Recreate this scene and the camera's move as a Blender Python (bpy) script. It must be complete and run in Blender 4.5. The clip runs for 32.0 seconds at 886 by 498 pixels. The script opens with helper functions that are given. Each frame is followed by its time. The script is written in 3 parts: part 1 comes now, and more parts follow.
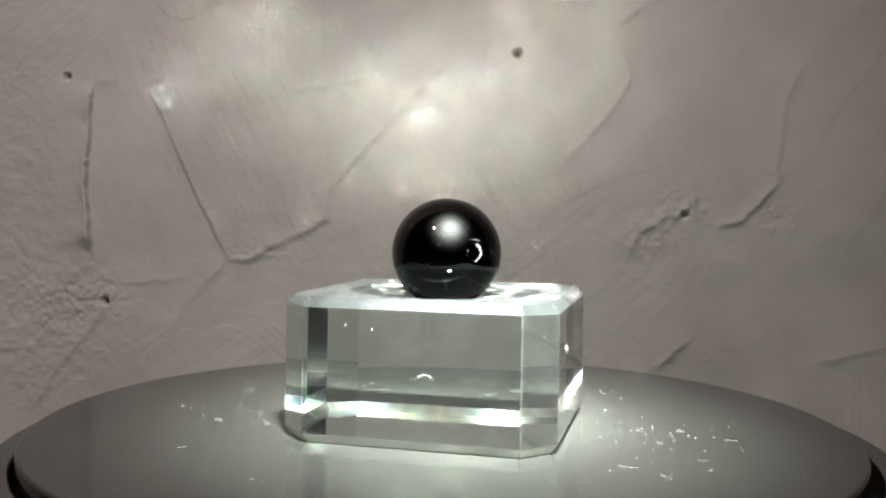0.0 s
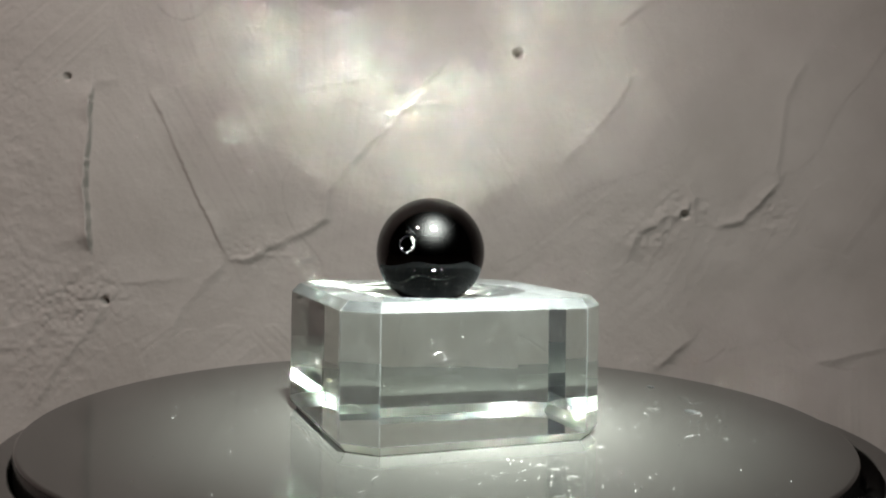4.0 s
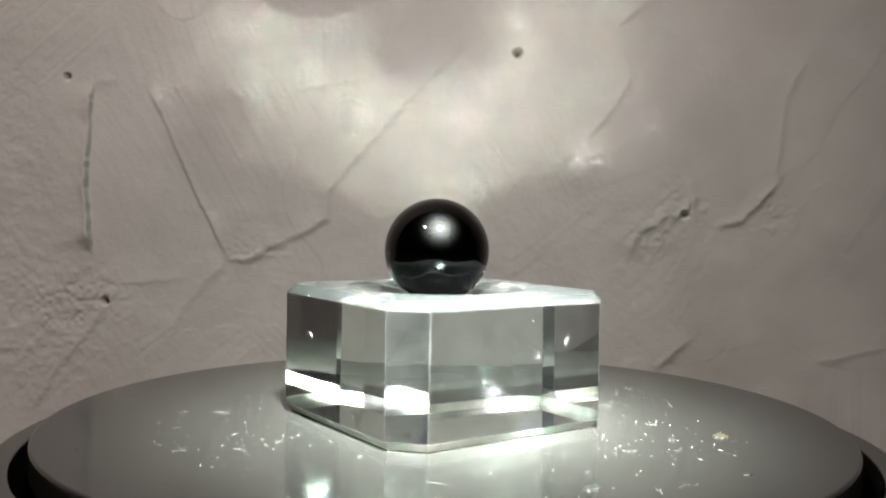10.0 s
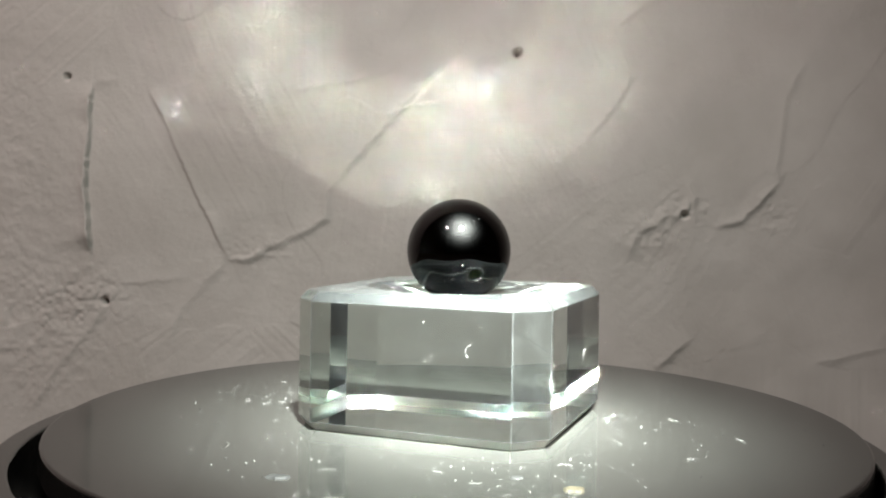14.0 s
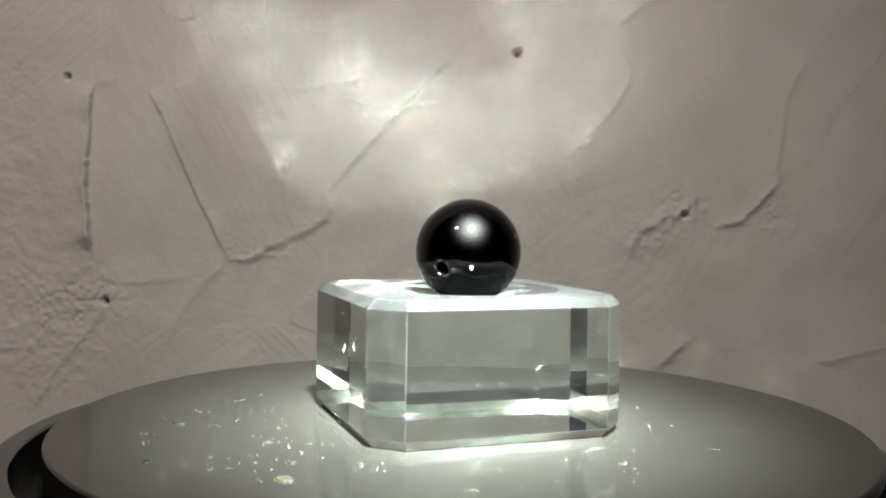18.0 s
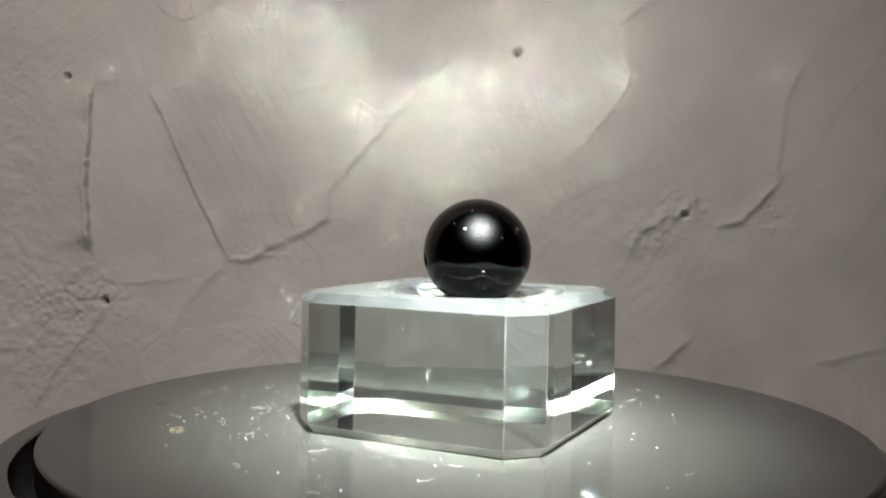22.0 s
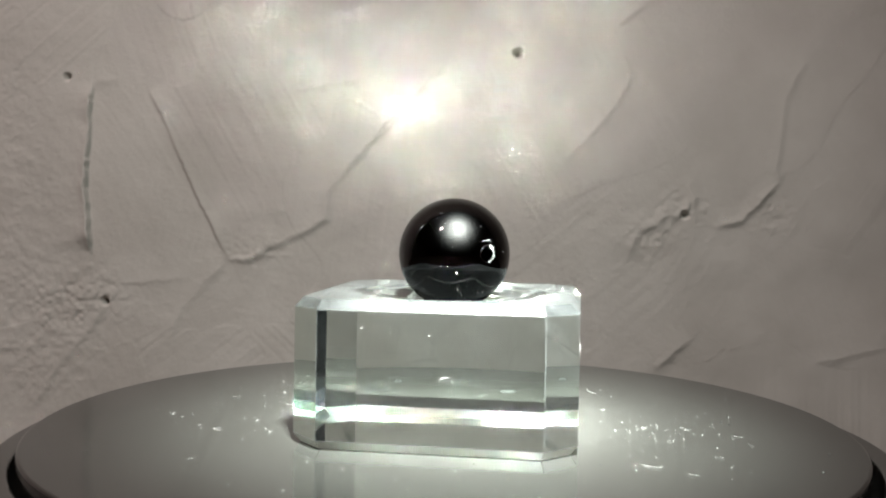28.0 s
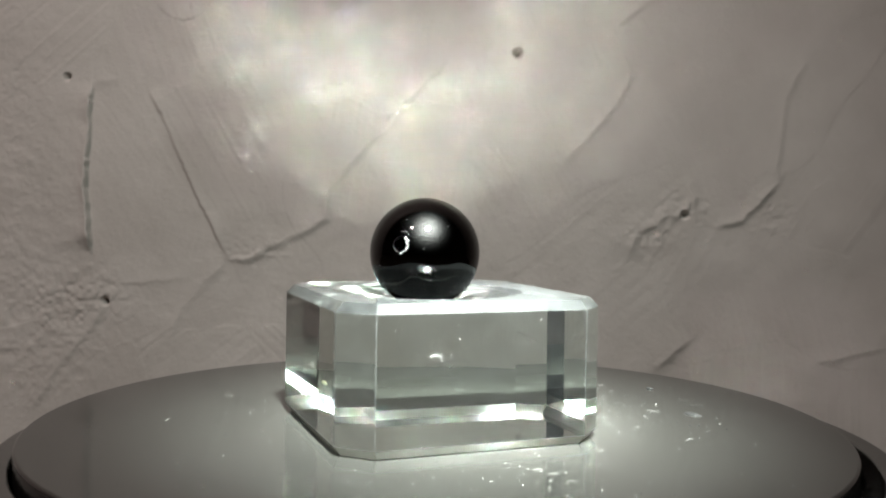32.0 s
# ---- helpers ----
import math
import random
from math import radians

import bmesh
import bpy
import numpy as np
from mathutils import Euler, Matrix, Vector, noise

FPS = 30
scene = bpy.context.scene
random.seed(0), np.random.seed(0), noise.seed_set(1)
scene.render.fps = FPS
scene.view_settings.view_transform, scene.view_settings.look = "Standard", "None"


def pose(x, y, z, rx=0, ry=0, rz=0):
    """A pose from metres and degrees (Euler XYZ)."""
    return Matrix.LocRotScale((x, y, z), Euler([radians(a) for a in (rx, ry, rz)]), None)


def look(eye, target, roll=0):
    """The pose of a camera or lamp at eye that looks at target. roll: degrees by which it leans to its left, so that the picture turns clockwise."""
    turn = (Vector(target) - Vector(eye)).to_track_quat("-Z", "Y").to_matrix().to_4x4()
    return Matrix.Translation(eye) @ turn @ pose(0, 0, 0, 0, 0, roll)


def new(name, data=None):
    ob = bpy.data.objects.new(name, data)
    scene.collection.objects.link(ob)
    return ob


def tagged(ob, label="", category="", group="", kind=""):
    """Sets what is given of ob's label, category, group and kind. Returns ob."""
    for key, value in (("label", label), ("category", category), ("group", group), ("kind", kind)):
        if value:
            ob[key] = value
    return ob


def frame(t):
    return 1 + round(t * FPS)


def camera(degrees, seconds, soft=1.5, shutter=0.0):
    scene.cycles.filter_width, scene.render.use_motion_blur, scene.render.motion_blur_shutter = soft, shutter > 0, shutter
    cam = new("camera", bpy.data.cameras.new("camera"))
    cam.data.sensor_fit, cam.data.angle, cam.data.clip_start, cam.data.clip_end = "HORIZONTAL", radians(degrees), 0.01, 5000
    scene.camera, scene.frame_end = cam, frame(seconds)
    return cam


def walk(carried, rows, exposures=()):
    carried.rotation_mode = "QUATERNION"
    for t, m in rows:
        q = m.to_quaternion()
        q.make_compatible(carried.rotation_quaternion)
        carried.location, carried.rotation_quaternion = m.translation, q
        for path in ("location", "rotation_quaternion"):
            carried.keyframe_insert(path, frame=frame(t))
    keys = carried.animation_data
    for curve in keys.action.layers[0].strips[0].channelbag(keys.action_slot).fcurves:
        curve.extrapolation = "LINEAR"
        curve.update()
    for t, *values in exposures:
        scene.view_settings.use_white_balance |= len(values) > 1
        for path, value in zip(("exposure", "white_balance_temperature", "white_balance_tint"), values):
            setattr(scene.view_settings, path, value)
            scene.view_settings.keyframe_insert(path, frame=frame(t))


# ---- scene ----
cam = camera(49.26, 32.0, soft=2.0)

# ---- camera: it stands still, level with the bead ----
EYE = Vector((-0.0008, -0.1922, 0.0422))
TILT = 2.507
cam_pose = look(EYE, EYE + Vector((0, math.cos(radians(TILT)), -math.sin(radians(TILT)))), 0.89)
walk(cam, [(0.0, cam_pose), (32.0, cam_pose)],
     exposures=[(0.0, 0.03), (2.0, 0.0), (6.0, 0.12), (8.0, 0.14), (9.0, 0.27), (10.0, 0.19), (12.0, 0.11), (14.0, 0.31), (17.0, 0.2),
                (20.0, 0.12), (22.0, 0.15), (24.0, 0.0), (25.0, -0.02), (28.0, 0.25), (31.0, -0.11), (32.0, 0.05)])

# ---- how the turning plate goes: degrees a second, and small slips of its axle (mm, degrees) ----
TURN = 12.6465
SLIP_T = [0, 4, 8, 12, 16, 20, 24, 28, 32]
SLIP_A = [-8.34, -4.04, -5.68, -0.55, 2.43, -3.22, -4.68, -8.36, 1.74]
SLIP_X = [-0.20, 1.56, 1.73, 2.27, 0.75, -0.82, 0.32, 0.32, 0.95]
SLIP_Y = [0.48, 0.09, -0.48, -0.91, -1.37, -0.68, -1.97, -2.24, -2.54]


def glide(t, v):
    """A smooth curve through the values v at SLIP_T."""
    i = min(int(t // 4), 7)
    u = (t - SLIP_T[i]) / 4
    p = [v[max(i - 1, 0)], v[i], v[i + 1], v[min(i + 2, 8)]]
    return 0.5 * (2 * p[1] + (p[2] - p[0]) * u + (2 * p[0] - 5 * p[1] + 4 * p[2] - p[3]) * u * u
                  + (3 * p[1] - p[0] - 3 * p[2] + p[3]) * u ** 3)


def turned(t):
    """The pose of the turning plate's frame at t seconds."""
    return pose(glide(t, SLIP_X) / 1000, glide(t, SLIP_Y) / 1000, 0, 0, 0, -(TURN * t + glide(t, SLIP_A)))


# the bead rolls a little in its recess: seconds, mm across
ROLL_T = [0, 2, 6, 9, 13, 16.5, 19.5, 23, 28, 32]
ROLL_X = [0.0, -0.33, 0.33, 0.42, 0.40, -0.35, -0.33, 0.75, 0.33, -0.45]


def polar(r, deg):
    return Vector((r * math.cos(radians(deg)), r * math.sin(radians(deg)), 0))


PLATE_AT = Vector((-0.00128, -0.00198, 0))
AXLE_AT = Vector((0.00097, 0.00090, 0))
BLOCK_TURN = -22.44
BLOCK_AT = Matrix.Rotation(radians(BLOCK_TURN), 3, "Z") @ Vector((0.00091, -0.00379, 0))
BEAD_AT = polar(0.00596, -97.21)

# ---- world and lamps ----
world = bpy.data.worlds.new("world")
scene.world = world
world.use_nodes = True
world.node_tree.nodes["Background"].inputs[0].default_value = (0.9, 0.75, 0.7, 1)
world.node_tree.nodes["Background"].inputs[1].default_value = 0.0
scene.view_settings.exposure = 0.0
scene.cycles.blur_glossy = 0.0
scene.cycles.sample_clamp_indirect = 0.0
scene.cycles.sample_clamp_direct = 0.0

# the desk lamp: one head of 34 mm with a bright core, a wider beam and some spill
LAMP_AT = Vector((0.027, -0.182, 0.266))
for watts, spread, aim in ((0.58, 11, (0.004, 0.004, 0.0)), (0.8, 23, (0.003, -0.002, 0.0)), (0.112, 84, (-0.02, 0.06, 0.030))):
    lamp = bpy.data.lights.new("desk_lamp_light", "AREA")
    lamp.shape, lamp.size, lamp.energy, lamp.spread = "DISK", 0.032, watts, radians(spread)
    lamp.color = (0.93, 1.0, 0.93)
    new("desk_lamp_light", lamp).matrix_world = look(LAMP_AT, aim)

# the pinkish lamp of the room, above and to one side
side = bpy.data.lights.new("room_lamp_light", "AREA")
side.shape, side.size, side.energy = "DISK", 0.05, 1.95
side.color = (1.0, 0.825, 0.785)
new("room_lamp_light", side).matrix_world = look((-0.30, -0.365, 0.62), (0.0, 0.13, 0.03))


# ---- materials ----
def material(name):
    m = bpy.data.materials.new(name)
    m.use_nodes = True
    nt = m.node_tree
    return m, nt, nt.nodes["Principled BSDF"]


def node(nt, kind, **values):
    n = nt.nodes.new(kind)
    for k, v in values.items():
        n.inputs[k.replace("_", " ")].default_value = v
    return n


def ramp(nt, src, lo, hi, a, b):
    """Maps src from lo..hi to the colours or values a..b."""
    n = nt.nodes.new("ShaderNodeValToRGB")
    n.color_ramp.elements[0].position, n.color_ramp.elements[1].position = lo, hi
    n.color_ramp.elements[0].color, n.color_ramp.elements[1].color = (*a, 1), (*b, 1)
    nt.links.new(src, n.inputs[0])
    return n.outputs[0]


def coords(nt, scale=(1, 1, 1)):
    c = nt.nodes.new("ShaderNodeTexCoord")
    m = nt.nodes.new("ShaderNodeMapping")
    m.inputs["Scale"].default_value = scale
    nt.links.new(c.outputs["Object"], m.inputs[0])
    return m.outputs[0]


def noise_tex(nt, vec, scale, detail=4, rough=0.55):
    n = node(nt, "ShaderNodeTexNoise", Scale=scale, Detail=detail, Roughness=rough)
    nt.links.new(vec, n.inputs["Vector"])
    return n.outputs["Fac"]


def bump(nt, bsdf, height, strength, distance):
    b = node(nt, "ShaderNodeBump", Strength=strength, Distance=distance)
    nt.links.new(height, b.inputs["Height"])
    nt.links.new(b.outputs[0], bsdf.inputs["Normal"])


def mat_plaster():
    m, nt, b = material("trowelled_plaster")
    v = coords(nt)
    col = ramp(nt, noise_tex(nt, v, 28, 6), 0.3, 0.7, (0.50, 0.465, 0.435), (0.60, 0.565, 0.535))
    nt.links.new(col, b.inputs["Base Color"])
    b.inputs["Roughness"].default_value = 0.8
    b.inputs["Specular IOR Level"].default_value = 0.2
    bump(nt, b, noise_tex(nt, v, 900, 6, 0.65), 0.35, 0.0004)
    return m


def mat_gloss(name, base, rough, dusty, share):
    """A black gloss finish with a thin grey veil of dust and smears."""
    m, nt, b = material(name)
    v = coords(nt)
    b.inputs["IOR"].default_value = 2.2
    b.inputs["Base Color"].default_value = (*base, 1)
    nt.links.new(ramp(nt, noise_tex(nt, v, 35, 6), 0.3, 0.8, (rough,) * 3, (rough * 1.8,) * 3), b.inputs["Roughness"])
    d = nt.nodes.new("ShaderNodeBsdfDiffuse")
    d.inputs["Color"].default_value = (*dusty, 1)
    mix = nt.nodes.new("ShaderNodeMixShader")
    nt.links.new(ramp(nt, noise_tex(nt, v, 70, 9, 0.7), 0.3, 0.75, (share * 0.75,) * 3, (share * 1.3,) * 3), mix.inputs[0])
    nt.links.new(b.outputs[0], mix.inputs[1])
    nt.links.new(d.outputs[0], mix.inputs[2])
    nt.links.new(mix.outputs[0], nt.nodes["Material Output"].inputs["Surface"])
    return m


def mat_glass(name, dust, rough):
    """Clear crystal with a share of dust lying on it, on edges a painted glint; rough where it is ground, not
    polished.
    """
    m, nt, b = material(name)
    b.inputs["Base Color"].default_value = (0.78, 0.87, 0.80, 1)
    b.inputs["Transmission Weight"].default_value = 1.0
    b.inputs["Roughness"].default_value = rough
    b.inputs["IOR"].default_value = 1.6
    v = coords(nt)
    d = nt.nodes.new("ShaderNodeBsdfDiffuse")
    d.inputs["Color"].default_value = (0.72, 0.78, 0.80, 1)
    mix = nt.nodes.new("ShaderNodeMixShader")
    nt.links.new(ramp(nt, noise_tex(nt, v, 260, 8, 0.7), 0.3, 0.8, (min(dust * 0.5, 1),) * 3, (min(dust * 2.0, 1),) * 3), mix.inputs[0])
    nt.links.new(b.outputs[0], mix.inputs[1])
    nt.links.new(d.outputs[0], mix.inputs[2])
    nt.links.new(mix.outputs[0], nt.nodes["Material Output"].inputs["Surface"])
    return m


def mat_bead():
    m, nt, b = material("polished_black_stone")
    nt.nodes.remove(b)
    v = coords(nt)
    body = nt.nodes.new("ShaderNodeBsdfDiffuse")
    body.inputs["Color"].default_value = (0.0, 0.0, 0.0, 1)
    sharp = nt.nodes.new("ShaderNodeBsdfAnisotropic")
    sharp.distribution = "BECKMANN"
    nt.links.new(ramp(nt, noise_tex(nt, v, 700, 8), 0.5, 0.9, (0.085,) * 3, (0.125,) * 3), sharp.inputs["Roughness"])
    soft = nt.nodes.new("ShaderNodeBsdfAnisotropic")
    soft.distribution = "BECKMANN"
    soft.inputs["Roughness"].default_value = 0.42
    both, out = nt.nodes.new("ShaderNodeMixShader"), nt.nodes.new("ShaderNodeMixShader")
    both.inputs[0].default_value = 0.022
    nt.links.new(sharp.outputs[0], both.inputs[1])
    nt.links.new(soft.outputs[0], both.inputs[2])
    fr = node(nt, "ShaderNodeFresnel", IOR=1.52)
    nt.links.new(fr.outputs[0], out.inputs[0])
    nt.links.new(body.outputs[0], out.inputs[1])
    nt.links.new(both.outputs[0], out.inputs[2])
    nt.links.new(out.outputs[0], nt.nodes["Material Output"].inputs["Surface"])
    return m


def mat_plain(name, a, c, rough, scale=300):
    m, nt, b = material(name)
    v = coords(nt)
    nt.links.new(ramp(nt, noise_tex(nt, v, scale, 6), 0.3, 0.7, a, c), b.inputs["Base Color"])
    b.inputs["Roughness"].default_value = rough
    bump(nt, b, noise_tex(nt, v, scale * 4, 5), 0.3, 0.0003)
    return m


PLASTER = mat_plaster()
PLATE = mat_gloss("black_gloss_plate", (0.012, 0.012, 0.011), 0.10, (0.20, 0.20, 0.195), 0.0125)
RIM = mat_gloss("black_gloss_rim", (0.012, 0.011, 0.010), 0.08, (0.2, 0.19, 0.18), 0.02)
DARK = mat_plain("matt_black_plastic", (0.008, 0.008, 0.008), (0.014, 0.013, 0.013), 0.6)
GLASS = mat_glass("clear_crystal", 0.0012, 0.0)
# the pale share here stands in for the shine along the crystal's edges
GLASS_LINE = mat_glass("glint_crystal_edge", 0.012, 0.15)
GLASS_TOP = mat_glass("dusty_crystal", 0.0065, 0.0)
GLASS_DISH = mat_glass("wiped_crystal", 0.0025, 0.0)
GLASS_EDGE = mat_glass("ground_crystal_bevel", 0.012, 0.45)
GLASS_CUT = mat_glass("cut_crystal_corner", 0.003, 0.0)
GLASS_BEVEL = mat_glass("matt_crystal_bevel", 0.006, 0.22)
BEAD = mat_bead()
CHALK = mat_plain("pale_dust", (0.08, 0.08, 0.076), (0.15, 0.15, 0.143), 0.8, 900)
CRUMB = mat_plain("yellow_crumb", (0.022, 0.0172, 0.0080), (0.034, 0.028, 0.0145), 0.7, 900)
GRIT = mat_plain("grey_chipped_stone", (0.0025, 0.0025, 0.0025), (0.008, 0.008, 0.0078), 0.7, 900)
LINT = mat_plain("white_lint", (0.12, 0.12, 0.118), (0.2, 0.2, 0.195), 0.8, 900)
ROOM = mat_plain("plain_room_paint", (0.09, 0.08, 0.075), (0.12, 0.11, 0.10), 0.9, 6)
WOOD = mat_plain("dark_table_board", (0.06, 0.045, 0.035), (0.09, 0.07, 0.055), 0.5, 20)


# ---- mesh helpers ----
def mesh_of(name, bm, mat, smooth=False):
    me = bpy.data.meshes.new(name)
    bm.to_mesh(me)
    bm.free()
    me.materials.append(mat)
    if smooth:
        me.polygons.foreach_set("use_smooth", [True] * len(me.polygons))
    return me


def part(name, bm, mat, parent=None, label="", smooth=False):
    ob = new(name, mesh_of(name, bm, mat, smooth))
    if parent:
        ob.parent = parent
    return tagged(ob, label)


def lathe(profile, steps=160, closed=False):
    """A body of revolution about z; profile is (radius, height) from first to last."""
    bm = bmesh.new()
    rings = []
    for r, z in profile:
        if r < 1e-7:
            rings.append([bm.verts.new((0, 0, z))])
        else:
            rings.append([bm.verts.new((r * math.cos(2 * math.pi * i / steps), r * math.sin(2 * math.pi * i / steps), z))
                          for i in range(steps)])
    pairs = list(zip(rings, rings[1:])) + ([(rings[-1], rings[0])] if closed else [])
    for a, b in pairs:
        for i in range(steps):
            j = (i + 1) % steps
            f = [a[i], a[j], b[j], b[i]] if len(a) > 1 and len(b) > 1 else ([a[0], b[j], b[i]] if len(b) > 1 else [a[i], a[j], b[0]])
            bm.faces.new(f)
    bmesh.ops.recalc_face_normals(bm, faces=bm.faces)
    return bm


def arc(cx, cz, r, a0, a1, n):
    return [(cx + r * math.cos(radians(a0 + (a1 - a0) * i / n)), cz + r * math.sin(radians(a0 + (a1 - a0) * i / n))) for i in range(n + 1)]


def box_bm(x0, x1, y0, y1, z0, z1):
    bm = bmesh.new()
    bmesh.ops.create_cube(bm, size=1)
    bmesh.ops.transform(bm, matrix=Matrix.Translation(((x0 + x1) / 2, (y0 + y1) / 2, (z0 + z1) / 2))
                        @ Matrix.Diagonal((x1 - x0, y1 - y0, z1 - z0, 1)), verts=bm.verts)
    return bm


# ---- the plaster wall ----
WALL_Y = 0.122
GX0, GX1, GZ0, GZ1, STEP = -0.168, 0.168, -0.0696, 0.1320, 0.00042


def value_noise(u, v, seed):
    g = np.random.RandomState(seed).rand(256, 256)
    i, j = np.floor(u).astype(int), np.floor(v).astype(int)
    a, b = u - i, v - j
    a, b = a * a * (3 - 2 * a), b * b * (3 - 2 * b)
    i0, i1, j0, j1 = i % 256, (i + 1) % 256, j % 256, (j + 1) % 256
    return (g[i0, j0] * (1 - a) + g[i1, j0] * a) * (1 - b) + (g[i0, j1] * (1 - a) + g[i1, j1] * a) * b - 0.5


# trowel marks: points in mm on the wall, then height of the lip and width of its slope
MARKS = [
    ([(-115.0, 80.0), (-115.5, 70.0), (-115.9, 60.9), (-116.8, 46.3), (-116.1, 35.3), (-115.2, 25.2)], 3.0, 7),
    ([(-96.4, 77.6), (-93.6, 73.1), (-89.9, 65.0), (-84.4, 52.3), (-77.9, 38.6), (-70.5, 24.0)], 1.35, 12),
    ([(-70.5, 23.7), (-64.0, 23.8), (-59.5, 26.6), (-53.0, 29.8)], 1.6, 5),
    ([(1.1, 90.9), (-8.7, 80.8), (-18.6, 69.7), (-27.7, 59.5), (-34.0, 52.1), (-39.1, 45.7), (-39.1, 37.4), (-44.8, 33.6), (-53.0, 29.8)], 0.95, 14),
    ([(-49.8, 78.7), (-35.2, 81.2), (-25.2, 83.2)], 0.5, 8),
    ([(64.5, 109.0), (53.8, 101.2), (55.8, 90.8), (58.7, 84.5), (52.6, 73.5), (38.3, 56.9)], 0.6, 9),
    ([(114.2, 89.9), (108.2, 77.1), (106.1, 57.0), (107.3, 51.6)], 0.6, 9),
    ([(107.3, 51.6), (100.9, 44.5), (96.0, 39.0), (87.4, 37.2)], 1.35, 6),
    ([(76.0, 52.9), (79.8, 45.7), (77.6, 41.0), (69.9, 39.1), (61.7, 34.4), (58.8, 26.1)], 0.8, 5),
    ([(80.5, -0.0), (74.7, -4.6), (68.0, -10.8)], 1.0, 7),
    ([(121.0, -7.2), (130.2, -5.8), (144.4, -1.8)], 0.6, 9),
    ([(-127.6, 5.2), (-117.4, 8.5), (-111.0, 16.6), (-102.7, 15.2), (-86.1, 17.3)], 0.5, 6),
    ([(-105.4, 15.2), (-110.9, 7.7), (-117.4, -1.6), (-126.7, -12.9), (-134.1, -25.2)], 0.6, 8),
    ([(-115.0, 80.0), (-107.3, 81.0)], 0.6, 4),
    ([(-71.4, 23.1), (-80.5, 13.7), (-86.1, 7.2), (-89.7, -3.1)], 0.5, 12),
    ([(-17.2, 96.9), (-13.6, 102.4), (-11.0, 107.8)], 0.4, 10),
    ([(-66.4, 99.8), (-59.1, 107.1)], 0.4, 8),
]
# crumbly spots: place, reach across and up, height
LUMPS = [(-118, 10, 16, 7, 0.55), (-132, -4, 22, 20, 0.28), (-62, 26, 9, 4, 0.5), (66, 33, 7, 8, 0.5), (78, 42, 8, 5, 0.5), (-140, 60, 14, 60, 0.2),
         (104, 40, 8, 5, 0.3), (0, 20, 160, 70, 0.08)]
PITS = [(22.6, 91.2, 1.66, 1.8), (-122.8, 81.7, 1.29, 1), (77.6, 40.1, 1.66, 1.2), (-110.4, 9.0, 1.48, 1.5)]


